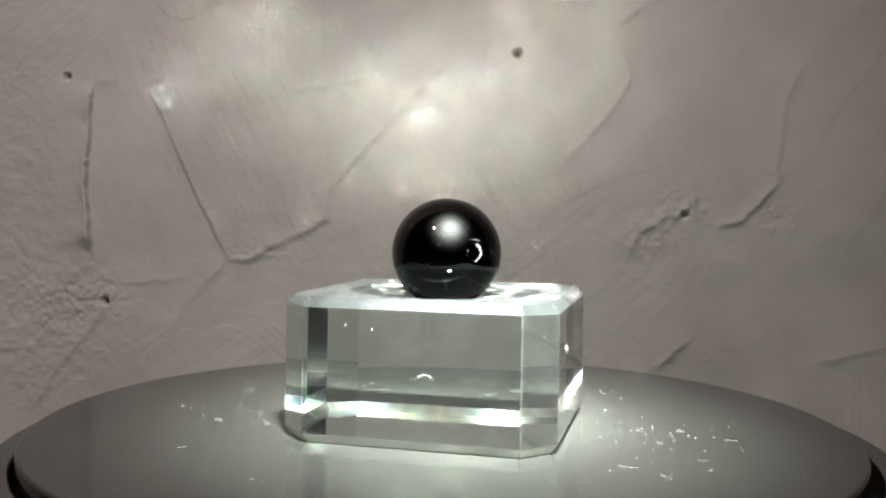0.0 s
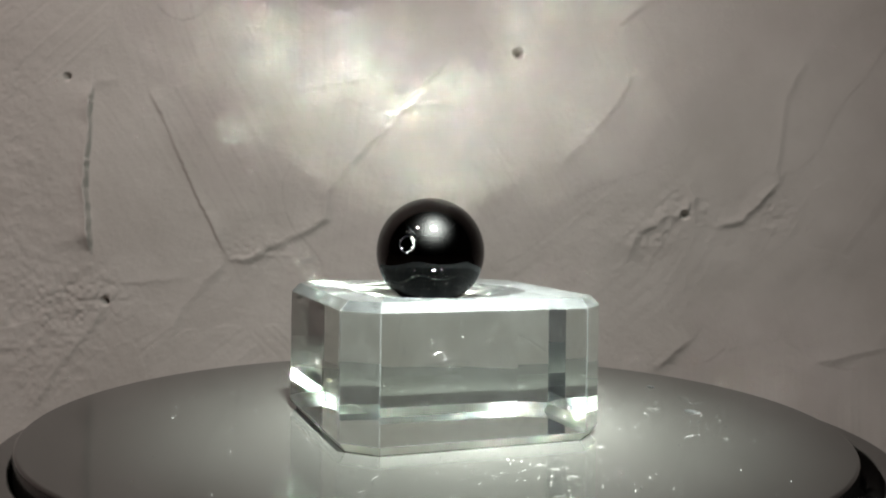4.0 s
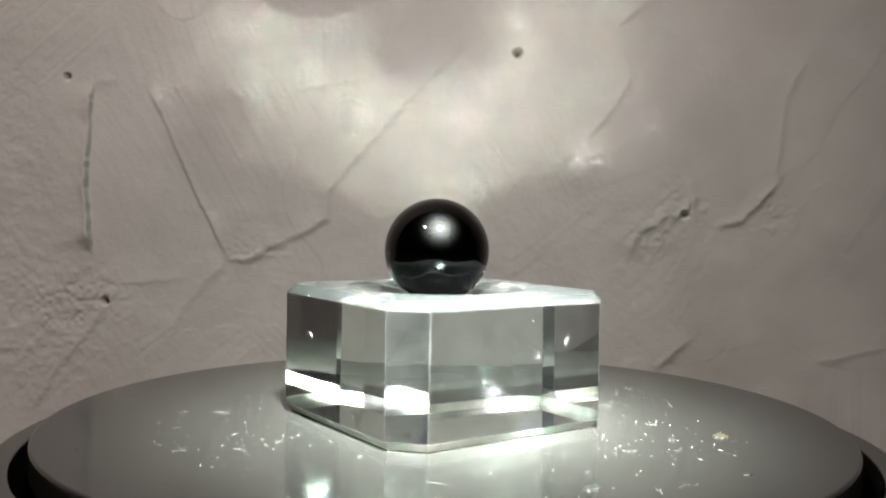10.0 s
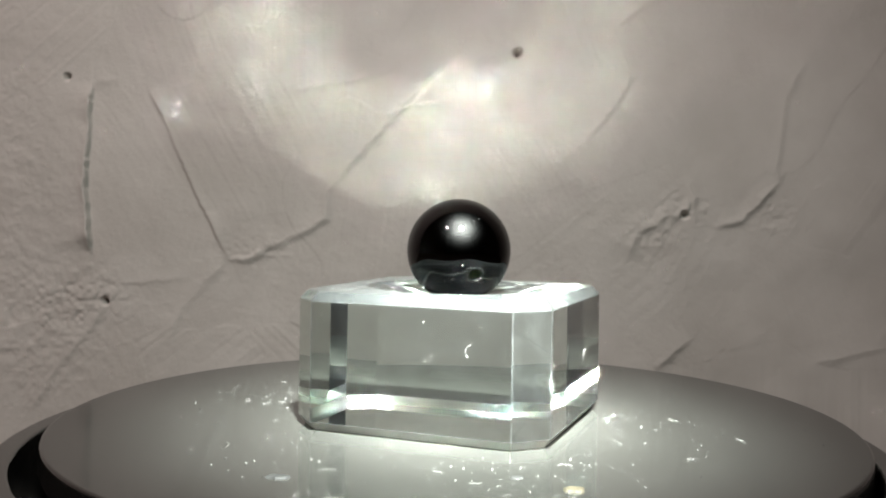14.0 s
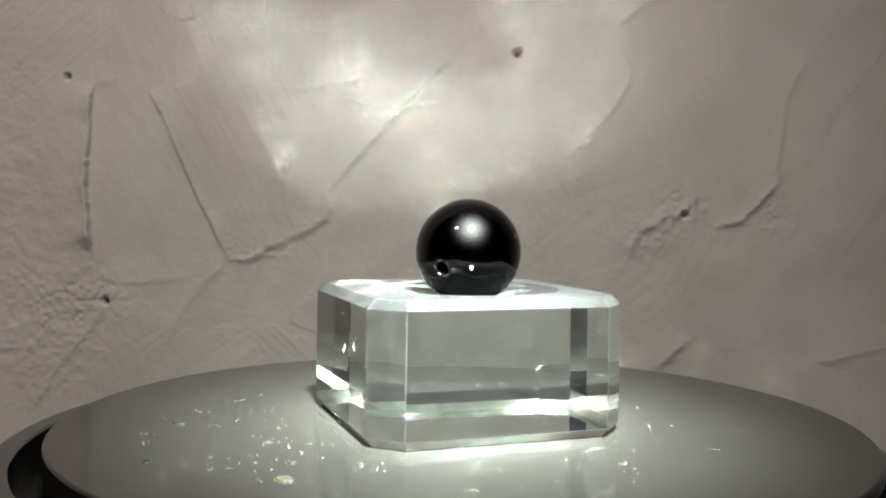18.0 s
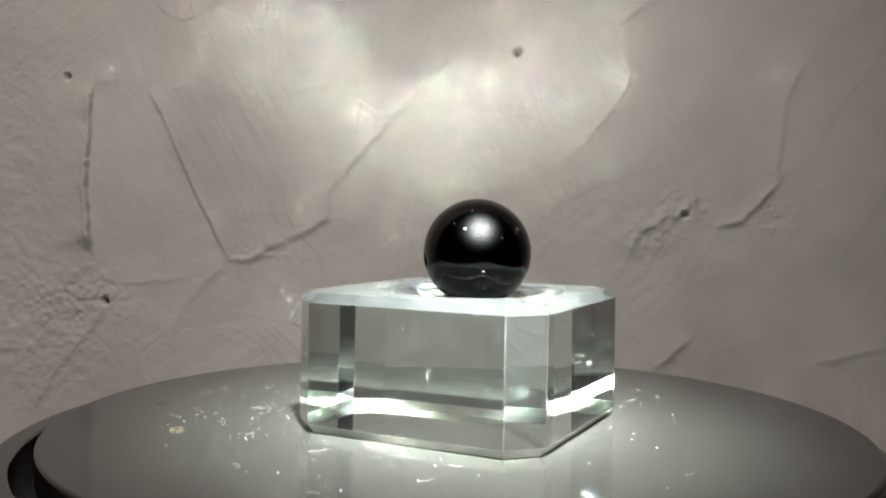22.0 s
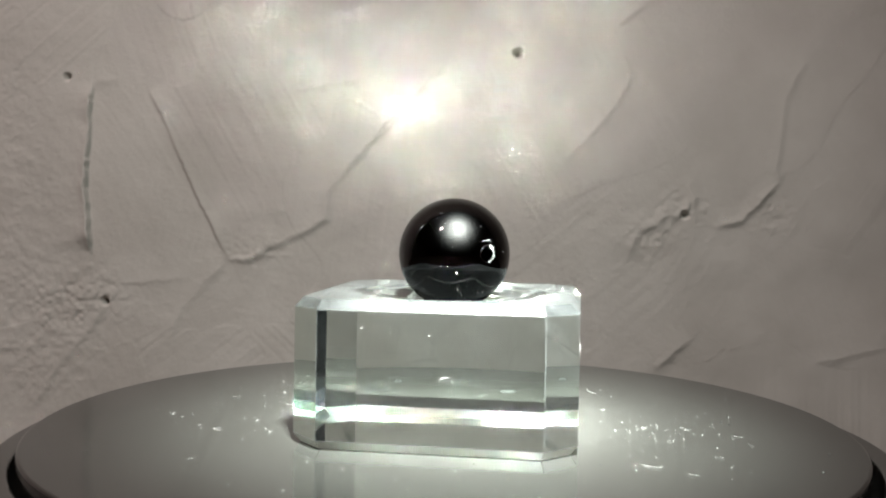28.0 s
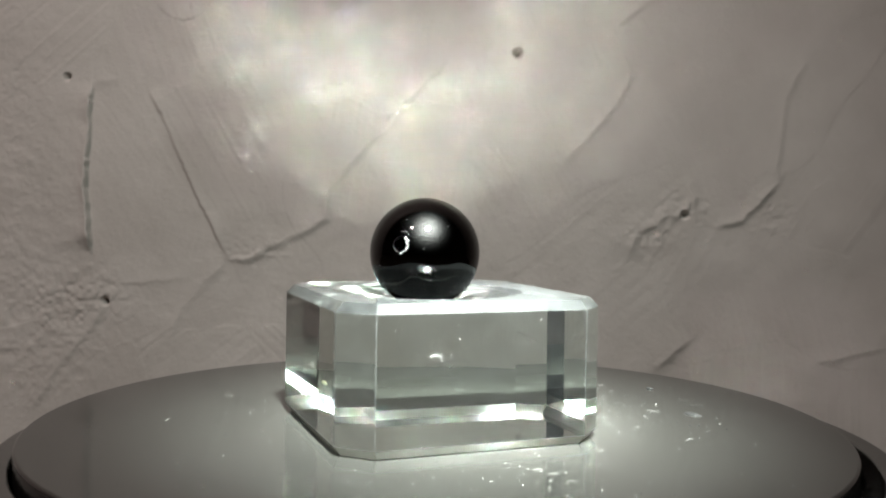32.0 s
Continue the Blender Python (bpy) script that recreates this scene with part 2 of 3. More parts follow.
def build_wall():
    nx, nz = round((GX1 - GX0) / STEP) + 1, round((GZ1 - GZ0) / STEP) + 1
    x, z = np.meshgrid(np.linspace(GX0, GX1, nx) * 1000, np.linspace(GZ0, GZ1, nz) * 1000)
    wx = x + 0.6 * value_noise(x / 6, z / 6, 3) + 0.5 * value_noise(x / 1.7, z / 1.7, 4)
    wz = z + 0.6 * value_noise(x / 6, z / 6, 5) + 0.5 * value_noise(x / 1.7, z / 1.7, 6)
    h = 2.6 * value_noise(x / 55, z / 55, 7) + 0.9 * value_noise(x / 19, z / 19, 8)
    # combing of the trowel: each swipe has its own way
    rng = np.random.RandomState(21)
    near = np.full(x.shape, 1e9)
    way, lift, power = np.zeros(x.shape), np.zeros(x.shape), np.zeros(x.shape)
    for sx, sz, sw, sl, sp in zip(rng.uniform(-200, 200, 34), rng.uniform(-80, 160, 34), rng.uniform(0.6, 2.5, 34), rng.uniform(-1, 1, 34), rng.uniform(0.2, 1.3, 34)):
        d = np.hypot(x - sx + 26 * value_noise(x / 22, z / 22, 16), z - sz + 26 * value_noise(x / 22, z / 22, 17))
        way, lift, power = np.where(d < near, sw, way), np.where(d < near, sl, lift), np.where(d < near, sp, power)
        near = np.minimum(d, near)
    across = x * np.sin(way) - z * np.cos(way)
    along = x * np.cos(way) + z * np.sin(way)
    comb = power * (value_noise(across / 1.1, along / 30, 10) + 0.9 * value_noise(across / 3.1, along / 50, 11))
    h += 0.10 * lift
    h += 0.16 * comb
    h += 0.06 * value_noise(x / 1.4, z / 1.4, 13) + 0.18 * value_noise(x / 5, z / 5, 14)
    for lx, lz, wide, tall, high in LUMPS:
        near = np.exp(-((x - lx) / wide) ** 2 - ((z - lz) / tall) ** 2)
        h += high * near * (value_noise(wx / 1.3, wz / 1.3, 18) + 1.2 * value_noise(wx / 3.0, wz / 3.0, 19))
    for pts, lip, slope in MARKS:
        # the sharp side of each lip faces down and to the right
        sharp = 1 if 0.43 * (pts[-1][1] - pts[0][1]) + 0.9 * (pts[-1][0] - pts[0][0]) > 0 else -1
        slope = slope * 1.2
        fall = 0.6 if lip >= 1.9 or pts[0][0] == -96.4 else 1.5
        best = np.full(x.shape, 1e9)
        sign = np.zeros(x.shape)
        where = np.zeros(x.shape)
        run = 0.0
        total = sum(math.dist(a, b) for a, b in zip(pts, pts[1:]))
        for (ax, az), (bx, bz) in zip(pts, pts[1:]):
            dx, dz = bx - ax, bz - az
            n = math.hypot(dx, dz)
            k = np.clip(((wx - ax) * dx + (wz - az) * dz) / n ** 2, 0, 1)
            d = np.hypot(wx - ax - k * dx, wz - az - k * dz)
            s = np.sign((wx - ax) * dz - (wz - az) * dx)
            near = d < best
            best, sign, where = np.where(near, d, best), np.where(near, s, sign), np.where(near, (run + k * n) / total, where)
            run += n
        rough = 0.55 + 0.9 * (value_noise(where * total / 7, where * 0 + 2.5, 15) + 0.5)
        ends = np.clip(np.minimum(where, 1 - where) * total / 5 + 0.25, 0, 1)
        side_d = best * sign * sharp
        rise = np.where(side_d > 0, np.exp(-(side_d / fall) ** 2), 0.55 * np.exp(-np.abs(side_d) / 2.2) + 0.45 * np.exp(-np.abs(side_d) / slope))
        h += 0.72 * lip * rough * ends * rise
    for px, pz, r, deep in PITS:
        h -= 2.8 * deep * np.exp(-(((wx - px) ** 2 + (wz - pz) ** 2) / (0.72 * r) ** 2) ** 1.5)
    fade = np.clip(np.minimum(np.minimum(x - x.min(), x.max() - x), np.minimum(z - z.min(), z.max() - z)) / 8, 0, 1)
    y = WALL_Y * 1000 - h * fade
    co = np.stack([x, y, z], -1).reshape(-1, 3) / 1000
    idx = np.arange(nx * nz).reshape(nz, nx)
    quads = np.stack([idx[:-1, :-1], idx[:-1, 1:], idx[1:, 1:], idx[1:, :-1]], -1).reshape(-1, 4)
    n0 = len(co)
    # the plain rest of the wall round it, and its back
    ox0, ox1, oz0, oz1 = -1.0, 1.0, -0.052, 1.2
    cuts_x, cuts_z = [ox0, GX0, GX1, ox1], [GZ0, GZ1, oz1]
    extra, faces = [], []
    for i in range(3):
        for j in range(2):
            if (i, j) == (1, 0):
                continue
            k = n0 + len(extra)
            extra += [(cuts_x[i], WALL_Y, cuts_z[j]), (cuts_x[i + 1], WALL_Y, cuts_z[j]),
                      (cuts_x[i + 1], WALL_Y, cuts_z[j + 1]), (cuts_x[i], WALL_Y, cuts_z[j + 1])]
            faces.append((k, k + 1, k + 2, k + 3))
    k = n0 + len(extra)
    extra += [(ox0, WALL_Y + 0.1, GZ0), (ox1, WALL_Y + 0.1, GZ0), (ox1, WALL_Y + 0.1, oz1), (ox0, WALL_Y + 0.1, oz1)]
    faces.append((k + 3, k + 2, k + 1, k))
    co = np.vstack([co, np.array(extra)])
    quads = np.vstack([quads, np.array(faces)])
    me = bpy.data.meshes.new("wall_north")
    me.vertices.add(len(co))
    me.vertices.foreach_set("co", co.ravel())
    me.loops.add(quads.size)
    me.loops.foreach_set("vertex_index", quads.ravel())
    me.polygons.add(len(quads))
    me.polygons.foreach_set("loop_start", np.arange(0, quads.size, 4))
    me.polygons.foreach_set("use_smooth", np.ones(len(quads), bool))
    me.update(calc_edges=True)
    me.validate()
    me.materials.append(PLASTER)
    wall = new("wall_north", me)
    wall.location.z = 0.0007
    tagged(wall, "grey-beige trowelled plaster wall with ridges and pits", "wall", kind="structure")


build_wall()

# ---- the plain rest of the place ----
FLOOR_Z = -0.052
for nm, b in (("wall_west", (-1.1, -1.0, -1.6, 0.232, FLOOR_Z, 1.2)), ("wall_east", (1.0, 1.1, -1.6, 0.232, FLOOR_Z, 1.2)),
              ("wall_south", (-1.1, 1.1, -1.7, -1.6, FLOOR_Z, 1.2))):
    tagged(part(nm, box_bm(*b), ROOM), "plain dim painted wall closing the place", "wall", kind="structure")
tagged(part("ceiling", box_bm(-1.1, 1.1, -1.7, 0.232, 1.2, 1.25), ROOM), "plain dim painted ceiling", "ceiling", kind="structure")
tagged(part("floor", box_bm(-1.1, 1.1, -1.7, 0.232, FLOOR_Z - 0.04, FLOOR_Z), WOOD), "dark board on which the turntable stands", "surface", kind="structure")


# ---- the turntable ----
def turntable_base():
    base = tagged(new("turntable_base"), "round black plastic turntable base with a glossy rim", "turntable base")
    base.location = (0.0004, -0.001, FLOOR_Z)
    top = -0.0031 - FLOOR_Z
    prof = [(0.0798, top - 0.012), (0.0798, top - 0.0006)] + arc(0.0804, top - 0.0006, 0.0006, 180, 90, 4)
    prof += arc(0.0835, top - 0.0012, 0.0012, 90, 0, 6) + [(0.0847, top - 0.012), (0.0847, 0.002), (0.0837, 0.0)]
    prof += [(0.076, 0.0), (0.076, top - 0.012)]
    part("rim", lathe(prof, 200, closed=True), RIM, base, "glossy dark rim", smooth=False)
    part("well", lathe([(0.0, top - 0.016), (0.0759, top - 0.016), (0.0759, top - 0.018), (0.0, top - 0.018)], 96), DARK, base, "deep black inside")
    part("hub", lathe([(0.0, top - 0.0159), (0.022, top - 0.0159), (0.022, -0.0059 - FLOOR_Z), (0.0, -0.0059 - FLOOR_Z)], 64), DARK, base)
    return base


def rotating_plate():
    prof = [(0.0, -0.0058), (0.0772, -0.0058)] + arc(0.0772, -0.0048, 0.0010, -90, 0, 6) + arc(0.0776, -0.0006, 0.0006, 0, 90, 10) + [(0.0, 0.0)]
    ob = part("turning_plate", lathe(prof, 220), PLATE)
    return tagged(ob, "glossy black round turntable plate sprinkled with dust", "turntable plate")


W, CUT, HB, BEV, BEV_IN, FOOT, FOOT_IN, FLARE = 0.0500, 0.0055, 0.0259, 0.0017, 0.0015, 0.0016, 0.0012, 0.0001
DISH_R, DISH_DEEP = 0.0185, 0.0033
DISH_AT = 0.85 * (Matrix.Rotation(radians(-BLOCK_TURN), 3, "Z") @ (BEAD_AT - BLOCK_AT))
BEAD_R = 0.01057


def octagon(half, cut):
    h, q = half, half - cut
    return [(h, -q), (h, q), (q, h), (-q, h), (-h, q), (-h, -q), (-q, -h), (q, -h)]


def edged_octagon(half, cut, edge_width=0.0001):
    """The octagon with each corner cut off by a hair: every second side carries a painted glint."""
    pts = [Vector(p) for p in octagon(half, cut)]
    out = []
    for i, p in enumerate(pts):
        a, b = (pts[i - 1] - p).normalized(), (pts[(i + 1) % 8] - p).normalized()
        out += [p + a * edge_width, p + b * edge_width]
    return out


def crystal_block():
    bm = bmesh.new()
    half = W / 2
    low = half + FLARE
    levels = [(low - FOOT_IN, CUT - FOOT_IN * 0.6, 0.0), (low, CUT, FOOT), (low, CUT, FOOT + 0.00012),
              (half, CUT, HB - BEV - 0.00012), (half, CUT, HB - BEV), (half - BEV_IN, CUT - BEV_IN * 0.6, HB)]
    rings = [[bm.verts.new((x, y, z)) for x, y in edged_octagon(h, c)] for h, c, z in levels]
    bm.faces.new(rings[0][::-1])
    # hair-thin edge faces whose paler material imitates a glint
    glint_faces = []
    for k, (a, b) in enumerate(zip(rings, rings[1:])):
        for i in range(16):
            j = (i + 1) % 16
            f = bm.faces.new([a[i], a[j], b[j], b[i]])
            if i % 2 == 0 or k in (1, 3):
                glint_faces.append(f)
    # the top face with a shallow round dish
    n = 96
    dish = []
    inner, deep = DISH_R * 0.88, DISH_DEEP - 0.0005
    prof = [(DISH_R, HB), (DISH_R - 0.0006, HB - 0.0003), (DISH_R - 0.0022, HB - 0.0005)]
    prof += [(r, HB - DISH_DEEP + deep * (r / inner) ** 2.0) for r in (inner * (1 - k / 24) for k in range(24))]
    for r, z in prof:
        dish.append([bm.verts.new((DISH_AT.x + r * math.cos(2 * math.pi * i / n), DISH_AT.y + r * math.sin(2 * math.pi * i / n), z)) for i in range(n)])
    bottom = bm.verts.new((DISH_AT.x, DISH_AT.y, HB - DISH_DEEP))
    smooth = []
    for a, b in zip(dish, dish[1:]):
        for i in range(n):
            smooth.append(bm.faces.new([a[i], a[(i + 1) % n], b[(i + 1) % n], b[i]]))
    for i in range(n):
        smooth.append(bm.faces.new([dish[-1][i], dish[-1][(i + 1) % n], bottom]))
    top_edges = [bm.edges.get((rings[-1][i], rings[-1][(i + 1) % 16])) for i in range(16)]
    rim_edges = [bm.edges.get((dish[0][i], dish[0][(i + 1) % n])) for i in range(n)]
    bmesh.ops.triangle_fill(bm, edges=top_edges + rim_edges, use_beauty=True)
    bmesh.ops.recalc_face_normals(bm, faces=bm.faces)
    for f in smooth:
        f.smooth = True
    for f in bm.faces:
        c = f.calc_center_median()
        if f.smooth:
            f.material_index = 5
            continue
        if f in glint_faces:
            f.material_index = 4
            continue
        f.material_index = 1 if f.normal.z > 0.9 or f.smooth else 2 if 0.1 < abs(f.normal.z) < 0.9 and c.z < FOOT else 6 if 0.1 < f.normal.z < 0.9 else 3 if abs(f.normal.z) < 0.1 and abs(abs(f.normal.x) - abs(f.normal.y)) < 0.2 else 0
    ob = part("crystal_block", bm, GLASS)
    ob.data.materials.append(GLASS_TOP)
    ob.data.materials.append(GLASS_EDGE)
    ob.data.materials.append(GLASS_CUT)
    ob.data.materials.append(GLASS_LINE)
    ob.data.materials.append(GLASS_DISH)
    ob.data.materials.append(GLASS_BEVEL)
    return tagged(ob, "clear square crystal block with cut corners and a dish on top", "display stand")


def toward(az, el):
    return Vector((math.cos(radians(az)) * math.cos(radians(el)), math.sin(radians(az)) * math.cos(radians(el)), math.sin(radians(el))))


HOLE_A = toward(-70.5, 14.0)
HOLE_B = -HOLE_A


def on_sphere(axis, r, turn, lift=0.0):
    """A point of the bead's skin at the distance r from a hole's axis."""
    q = axis.to_track_quat("Z", "Y")
    z = math.sqrt((BEAD_R + lift) ** 2 - r * r)
    return q @ Vector((r * math.cos(turn), r * math.sin(turn), z))


def stone_bead():
    bore = 0.00138
    a0 = math.degrees(math.asin((bore + 0.00015) / BEAD_R))
    lip = BEAD_R * math.cos(radians(a0)) - 0.00012
    prof = [(BEAD_R * math.sin(radians(a)), BEAD_R * math.cos(radians(a))) for a in np.linspace(a0, 180 - a0, 110)]
    prof += [(bore, -lip), (bore, -lip / 2), (bore, lip / 2), (bore, lip)]
    bm = lathe(prof, 144, closed=True)
    bmesh.ops.transform(bm, matrix=HOLE_A.to_track_quat("Z", "Y").to_matrix().to_4x4(), verts=bm.verts)
    ob = part("stone_bead", bm, BEAD, smooth=True)
    rng = random.Random(5)

    def chips(name, axis, r, span, count, size, label):
        c = bmesh.new()
        for k in range(count):
            turn = radians(span[0] + (span[1] - span[0]) * (k + rng.random()) / count)
            s = size * (0.5 + rng.random())
            p = on_sphere(axis, r + rng.uniform(-0.2, 0.9) * size, turn, 0.00002)
            m = Matrix.Translation(p) @ p.to_track_quat("Z", "Y").to_matrix().to_4x4() @ pose(0, 0, 0, 0, 0, rng.uniform(0, 360)) @ Matrix.Diagonal((s, s * rng.uniform(0.5, 1), s * 0.2, 1))
            bmesh.ops.create_icosphere(c, subdivisions=1, radius=0.6, matrix=m)
        for v in c.verts:
            v.co *= 1 + rng.uniform(-1, 1) * 0.002
        part(name, c, GRIT, ob, label)

    chips("chipped_rim", HOLE_A, 0.0014, (-75, 70), 18, 0.00033, "pale chipped edge of the upper hole")
    chips("chipped_rim", HOLE_A, 0.0014, (100, 270), 4, 0.0001, "pale chipped edge of the upper hole")
    chips("chipped_rim", HOLE_A, 0.0024, (50, 120), 4, 0.0002, "pale chips beside the upper hole")
    chips("chipped_rim", HOLE_B, 0.0016, (0, 360), 40, 0.0001, "thin pale edge of the lower hole")
    # pinholes and specks in the polish
    c = bmesh.new()
    for k in range(30):
        p = toward(rng.uniform(0, 360), rng.uniform(-40, 65)) * BEAD_R
        s = rng.choice((0.00004, 0.00005, 0.00008))
        bmesh.ops.create_icosphere(c, subdivisions=1, radius=s, matrix=Matrix.Translation(p))
    part("specks", c, GRIT, ob, "tiny pale specks in the polish")
    return tagged(ob, "polished black round stone bead with a hole through it", "bead")


# ---- dust, crumbs and flakes on the turning plate ----
def fibre(bm, at, length, curl, width, rng, lift=0.00006):
    """A thin curled hair lying flat."""
    heading, pts = rng.uniform(0, 6.28), [Vector(at)]
    for _ in range(9):
        heading += curl * rng.uniform(0.2, 1.0)
        pts.append(pts[-1] + Vector((math.cos(heading), math.sin(heading), rng.uniform(-0.1, 0.14))) * length / 9)
    prev = None
    for i, p in enumerate(pts):
        d = (pts[min(i + 1, 9)] - pts[max(i - 1, 0)]).normalized()
        n = d.cross(Vector((0, 0, 1))).normalized() * width
        z = max(p.z, lift)
        ring = [bm.verts.new((p.x + n.x, p.y + n.y, z)), bm.verts.new((p.x - n.x, p.y - n.y, z)), bm.verts.new((p.x, p.y, z + width * 1.6))]
        if prev:
            for a in range(3):
                b = (a + 1) % 3
                bm.faces.new([prev[a], prev[b], ring[b], ring[a]])
        prev = ring


def plate_dust():
    rng = random.Random(11)
    bm = bmesh.new()
    half = W / 2 + 0.0015
    turn = Matrix.Rotation(radians(-BLOCK_TURN), 3, "Z")

    def free(p):
        q = turn @ (p - BLOCK_AT)
        return max(abs(q.x), abs(q.y)) > half and (p - PLATE_AT).length < 0.073

    for az, wide, count, r0, r1 in ((105, 26, 150, 0.030, 0.058), (60, 20, 130, 0.030, 0.058), (-27, 16, 130, 0.030, 0.060), (172, 14, 80, 0.030, 0.056), (200, 60, 60, 0.030, 0.065), (0, 180, 140, 0.030, 0.072)):
        made = 0
        while made < count:
            p = polar(rng.uniform(r0, r1), az + rng.gauss(0, wide) if wide < 100 else rng.uniform(0, 360))
            made += 1
            if not free(p):
                continue
            s = rng.choice((0.00004, 0.00004, 0.00006, 0.00009, 0.00014))
            m = Matrix.Translation((p.x, p.y, s * 0.4)) @ pose(0, 0, 0, rng.uniform(0, 40), rng.uniform(0, 40), rng.uniform(0, 360)) @ Matrix.Diagonal((s * rng.uniform(0.8, 1.8), s, s * 0.7, 1))
            bmesh.ops.create_icosphere(bm, subdivisions=1, radius=1.0, matrix=m)
    for az, wide, count in ((-27, 16, 12), (105, 30, 8), (55, 30, 7), (200, 50, 4)):
        for _ in range(count):
            p = polar(rng.uniform(0.034, 0.060), az + rng.gauss(0, wide))
            if free(p):
                fibre(bm, (p.x, p.y, 0.0001), rng.uniform(0.0012, 0.004), rng.choice((-0.6, 0.6, 0.25)), 0.000028, rng)
    ob = part("dust", bm, CHALK)
    return tagged(ob, "pale dust specks and hairs scattered over the plate", "dust", kind="stuff")


def flake(name, label, size, long, seed, mat):
    """A small lens-shaped flake with a ragged outline."""
    rng = random.Random(seed)
    bm = bmesh.new()
    n = 18
    out = [size * (1 + rng.uniform(-0.14, 0.14)) for _ in range(n)]
    low, top = [], []
    for i in range(n):
        a = 2 * math.pi * i / n
        low.append(bm.verts.new((out[i] * long * math.cos(a), out[i] * math.sin(a), 0.0)))
        top.append(bm.verts.new((out[i] * 0.85 * long * math.cos(a), out[i] * 0.85 * math.sin(a), size * rng.uniform(0.22, 0.32))))
    c = bm.verts.new((0, 0, size * 0.36))
    bm.faces.new(low[::-1])
    for i in range(n):
        j = (i + 1) % n
        bm.faces.new([low[i], low[j], top[j], top[i]])
        bm.faces.new([top[i], top[j], c])
    return tagged(part(name, bm, mat), label, "flake", group="flakes on the plate")


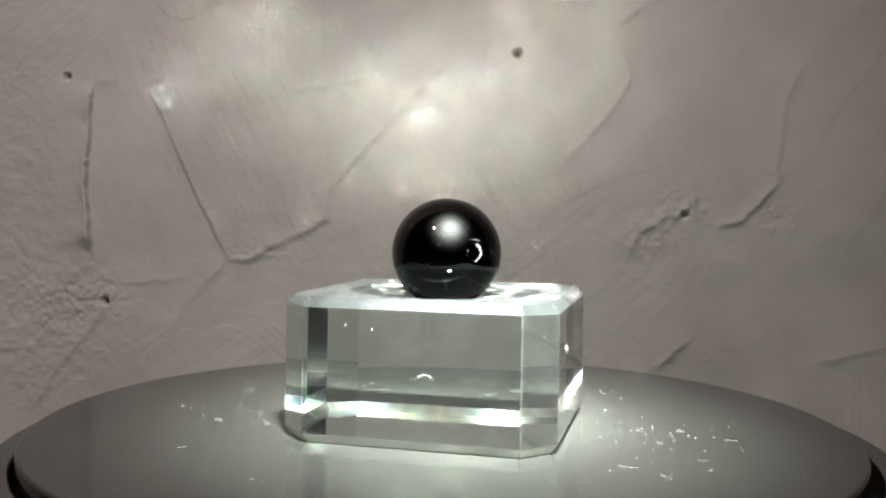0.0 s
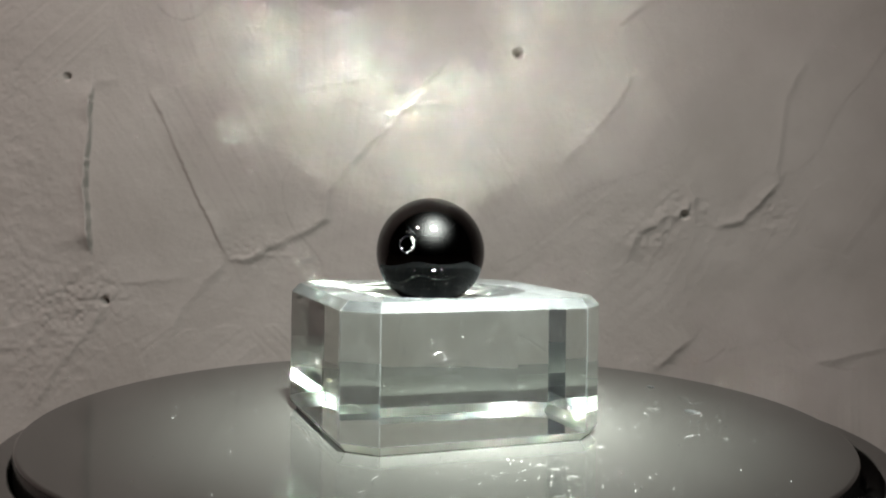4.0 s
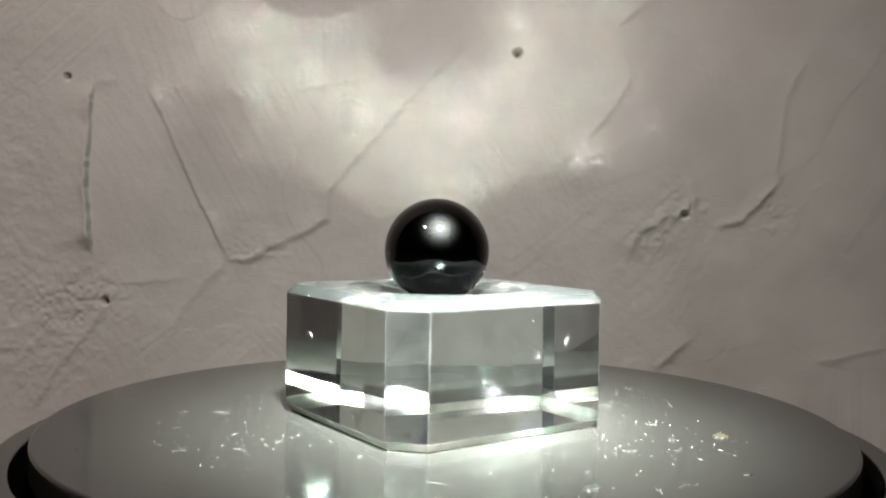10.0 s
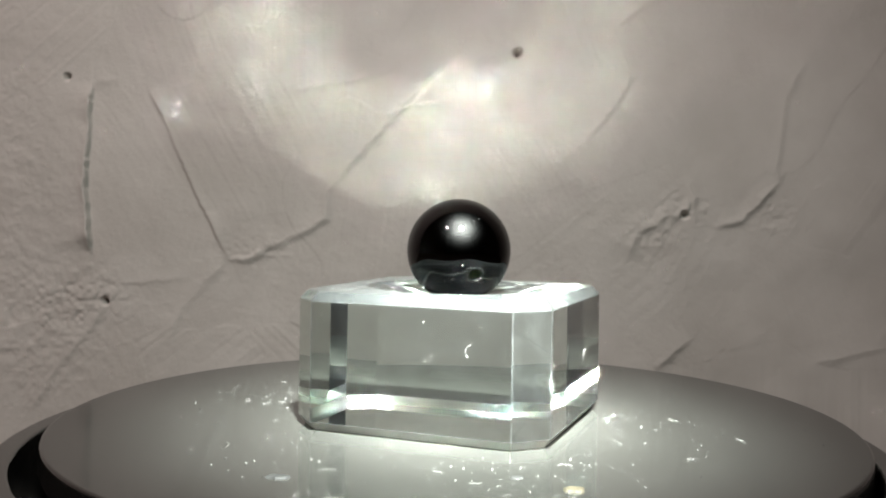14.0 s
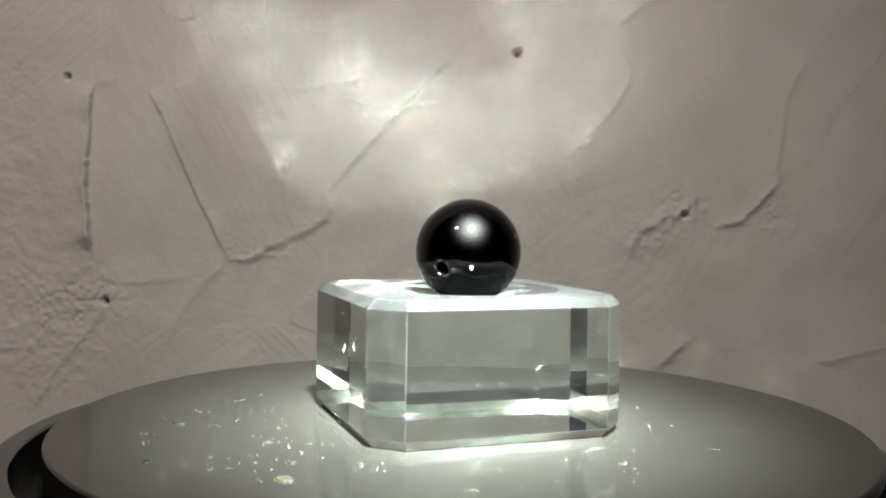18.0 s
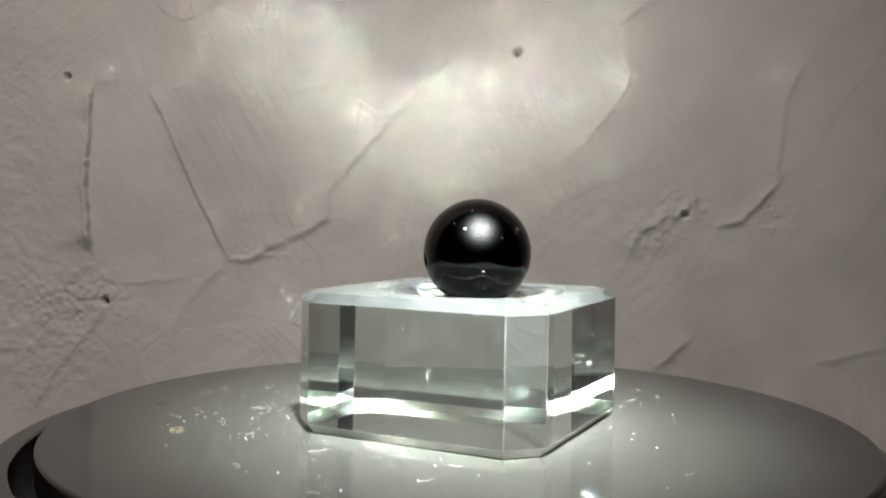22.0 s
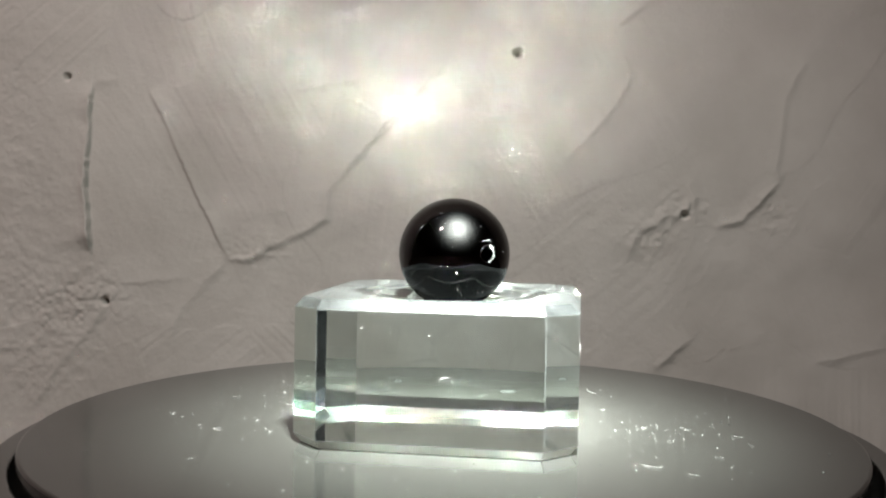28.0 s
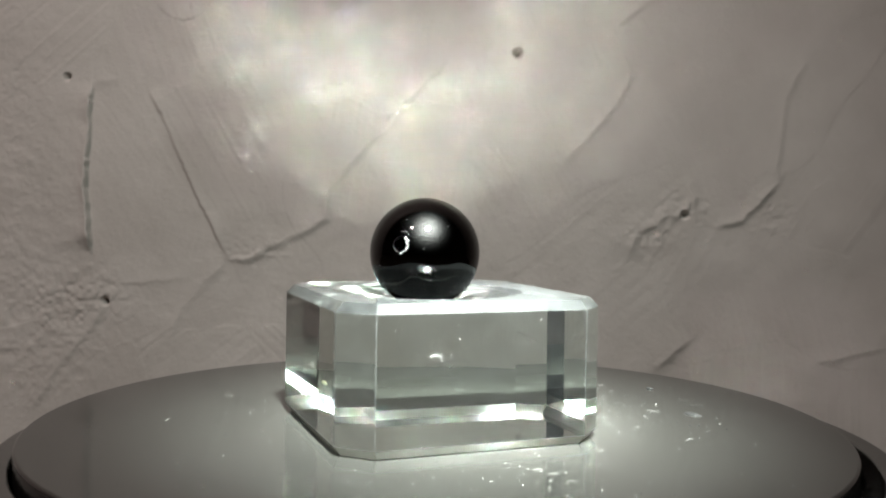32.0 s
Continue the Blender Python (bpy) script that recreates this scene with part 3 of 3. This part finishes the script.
def block_specks(ob):
    """Specks and hairs that stick to the crystal's sides."""
    rng = random.Random(8)
    bm = bmesh.new()
    half = W / 2
    for k in range(120):
        u, z = rng.uniform(-half + CUT, half - CUT), rng.uniform(0.004, HB - 0.003)
        s = rng.choice((0.00004, 0.00004, 0.00006, 0.00009))
        m = pose(0, 0, 0, 0, 0, 90 * rng.randrange(4)) @ Matrix.Translation((u, -half, z)) @ Matrix.Diagonal((s * rng.uniform(0.7, 1.8), s * 0.5, s, 1))
        bmesh.ops.create_icosphere(bm, subdivisions=1, radius=1.0, matrix=m)
    part("specks", bm, LINT, ob, "white lint specks on the crystal's sides")
    bm = bmesh.new()
    for k in range(260):
        x, y = rng.uniform(-half + 0.002, half - 0.002), rng.uniform(-half + 0.002, half - 0.002)
        if (Vector((x, y, 0)) - DISH_AT).length < DISH_R + 0.0002:
            continue
        s = rng.choice((0.00003, 0.00003, 0.00004, 0.00006, 0.00009))
        bmesh.ops.create_icosphere(bm, subdivisions=1, radius=1.0, matrix=Matrix.Translation((x, y, HB)) @ Matrix.Diagonal((s * rng.uniform(0.7, 1.8), s, s * 0.7, 1)))
    for k in range(70):
        p = polar(rng.uniform(0.006, DISH_R * 0.86), rng.uniform(0, 360))
        s = rng.choice((0.00004, 0.00006, 0.00009, 0.00012))
        z = HB - DISH_DEEP + (DISH_DEEP - 0.0005) * (p.length / (DISH_R * 0.88)) ** 2
        bmesh.ops.create_icosphere(bm, subdivisions=1, radius=1.0, matrix=Matrix.Translation((DISH_AT.x + p.x, DISH_AT.y + p.y, z)) @ Matrix.Diagonal((s * rng.uniform(0.7, 1.8), s, s * 0.8, 1)))
    part("specks", bm, CHALK, ob, "tiny pale dust specks on the crystal's top")
    for side, u, z, seed in ((0, 0.004, 0.0125, 3), (1, -0.008, 0.016, 4), (2, 0.003, 0.015, 6), (2, 0.012, 0.018, 9), (3, 0.006, 0.014, 12)):
        bm = bmesh.new()
        fibre(bm, (0, 0, 0.00002), 0.0030, 0.55, 0.00004, random.Random(seed), 0.00001)
        bmesh.ops.transform(bm, matrix=pose(0, 0, 0, 0, 0, 90 * side) @ Matrix.Translation((u, -half, z)) @ pose(0, 0, 0, 90), verts=bm.verts)
        part("hair", bm, LINT, ob, "curled pale hair stuck to the crystal")


turntable_base()
plate = rotating_plate()
block = crystal_block()
bead = stone_bead()
block_specks(block)
dust = plate_dust()
FLAKES = [(flake("yellow_flake", "pale yellow crumb lying on the black plate", 0.0014, 1.15, 1, CRUMB), polar(0.0511, 109.1)),
          (flake("white_flake", "whitish flake lying on the black plate", 0.0011, 1.7, 2, GRIT), polar(0.0512, 56.4)),
          (flake("white_flake", "small whitish flake lying on the black plate", 0.0007, 1.5, 3, GRIT), polar(0.0427, 101.8)),
          (flake("white_flake", "small whitish flake lying on the black plate", 0.0008, 1.3, 4, GRIT), polar(0.0600, 84.0))]


# ---- what turns ----
def motions():
    times = [i * 1.0 for i in range(33)]

    def carry(ob, local):
        walk(ob, [(t, turned(t) @ local) for t in times])

    walk(plate, [(t, Matrix.Translation(AXLE_AT) @ pose(0, 0, 0, 0, 0, -TURN * t) @ Matrix.Translation(PLATE_AT)) for t in times])
    carry(dust, Matrix.Translation((0, 0, 0)))
    for ob, at in FLAKES:
        carry(ob, Matrix.Translation((at.x, at.y, 0.0)))
    carry(block, Matrix.Translation((BLOCK_AT.x, BLOCK_AT.y, 0.00012)) @ pose(0, 0, 0, 0, 0, BLOCK_TURN))
    bead_at = Matrix.Translation((BEAD_AT.x, BEAD_AT.y, HB - DISH_DEEP + BEAD_R + 0.00014))
    # it spins about an axle that leans towards the front
    lean = Matrix.Rotation(radians(11.5), 4, Vector((-math.sin(radians(-44.5)), math.cos(radians(-44.5)), 0)))

    def bead_pose(t):
        m = pose(float(np.interp(t, ROLL_T, ROLL_X)) / 1000, 0, 0) @ turned(t) @ bead_at
        return Matrix.Translation(m.translation) @ lean @ m.to_3x3().to_4x4()

    walk(bead, [(t, bead_pose(t)) for t in times])


motions()
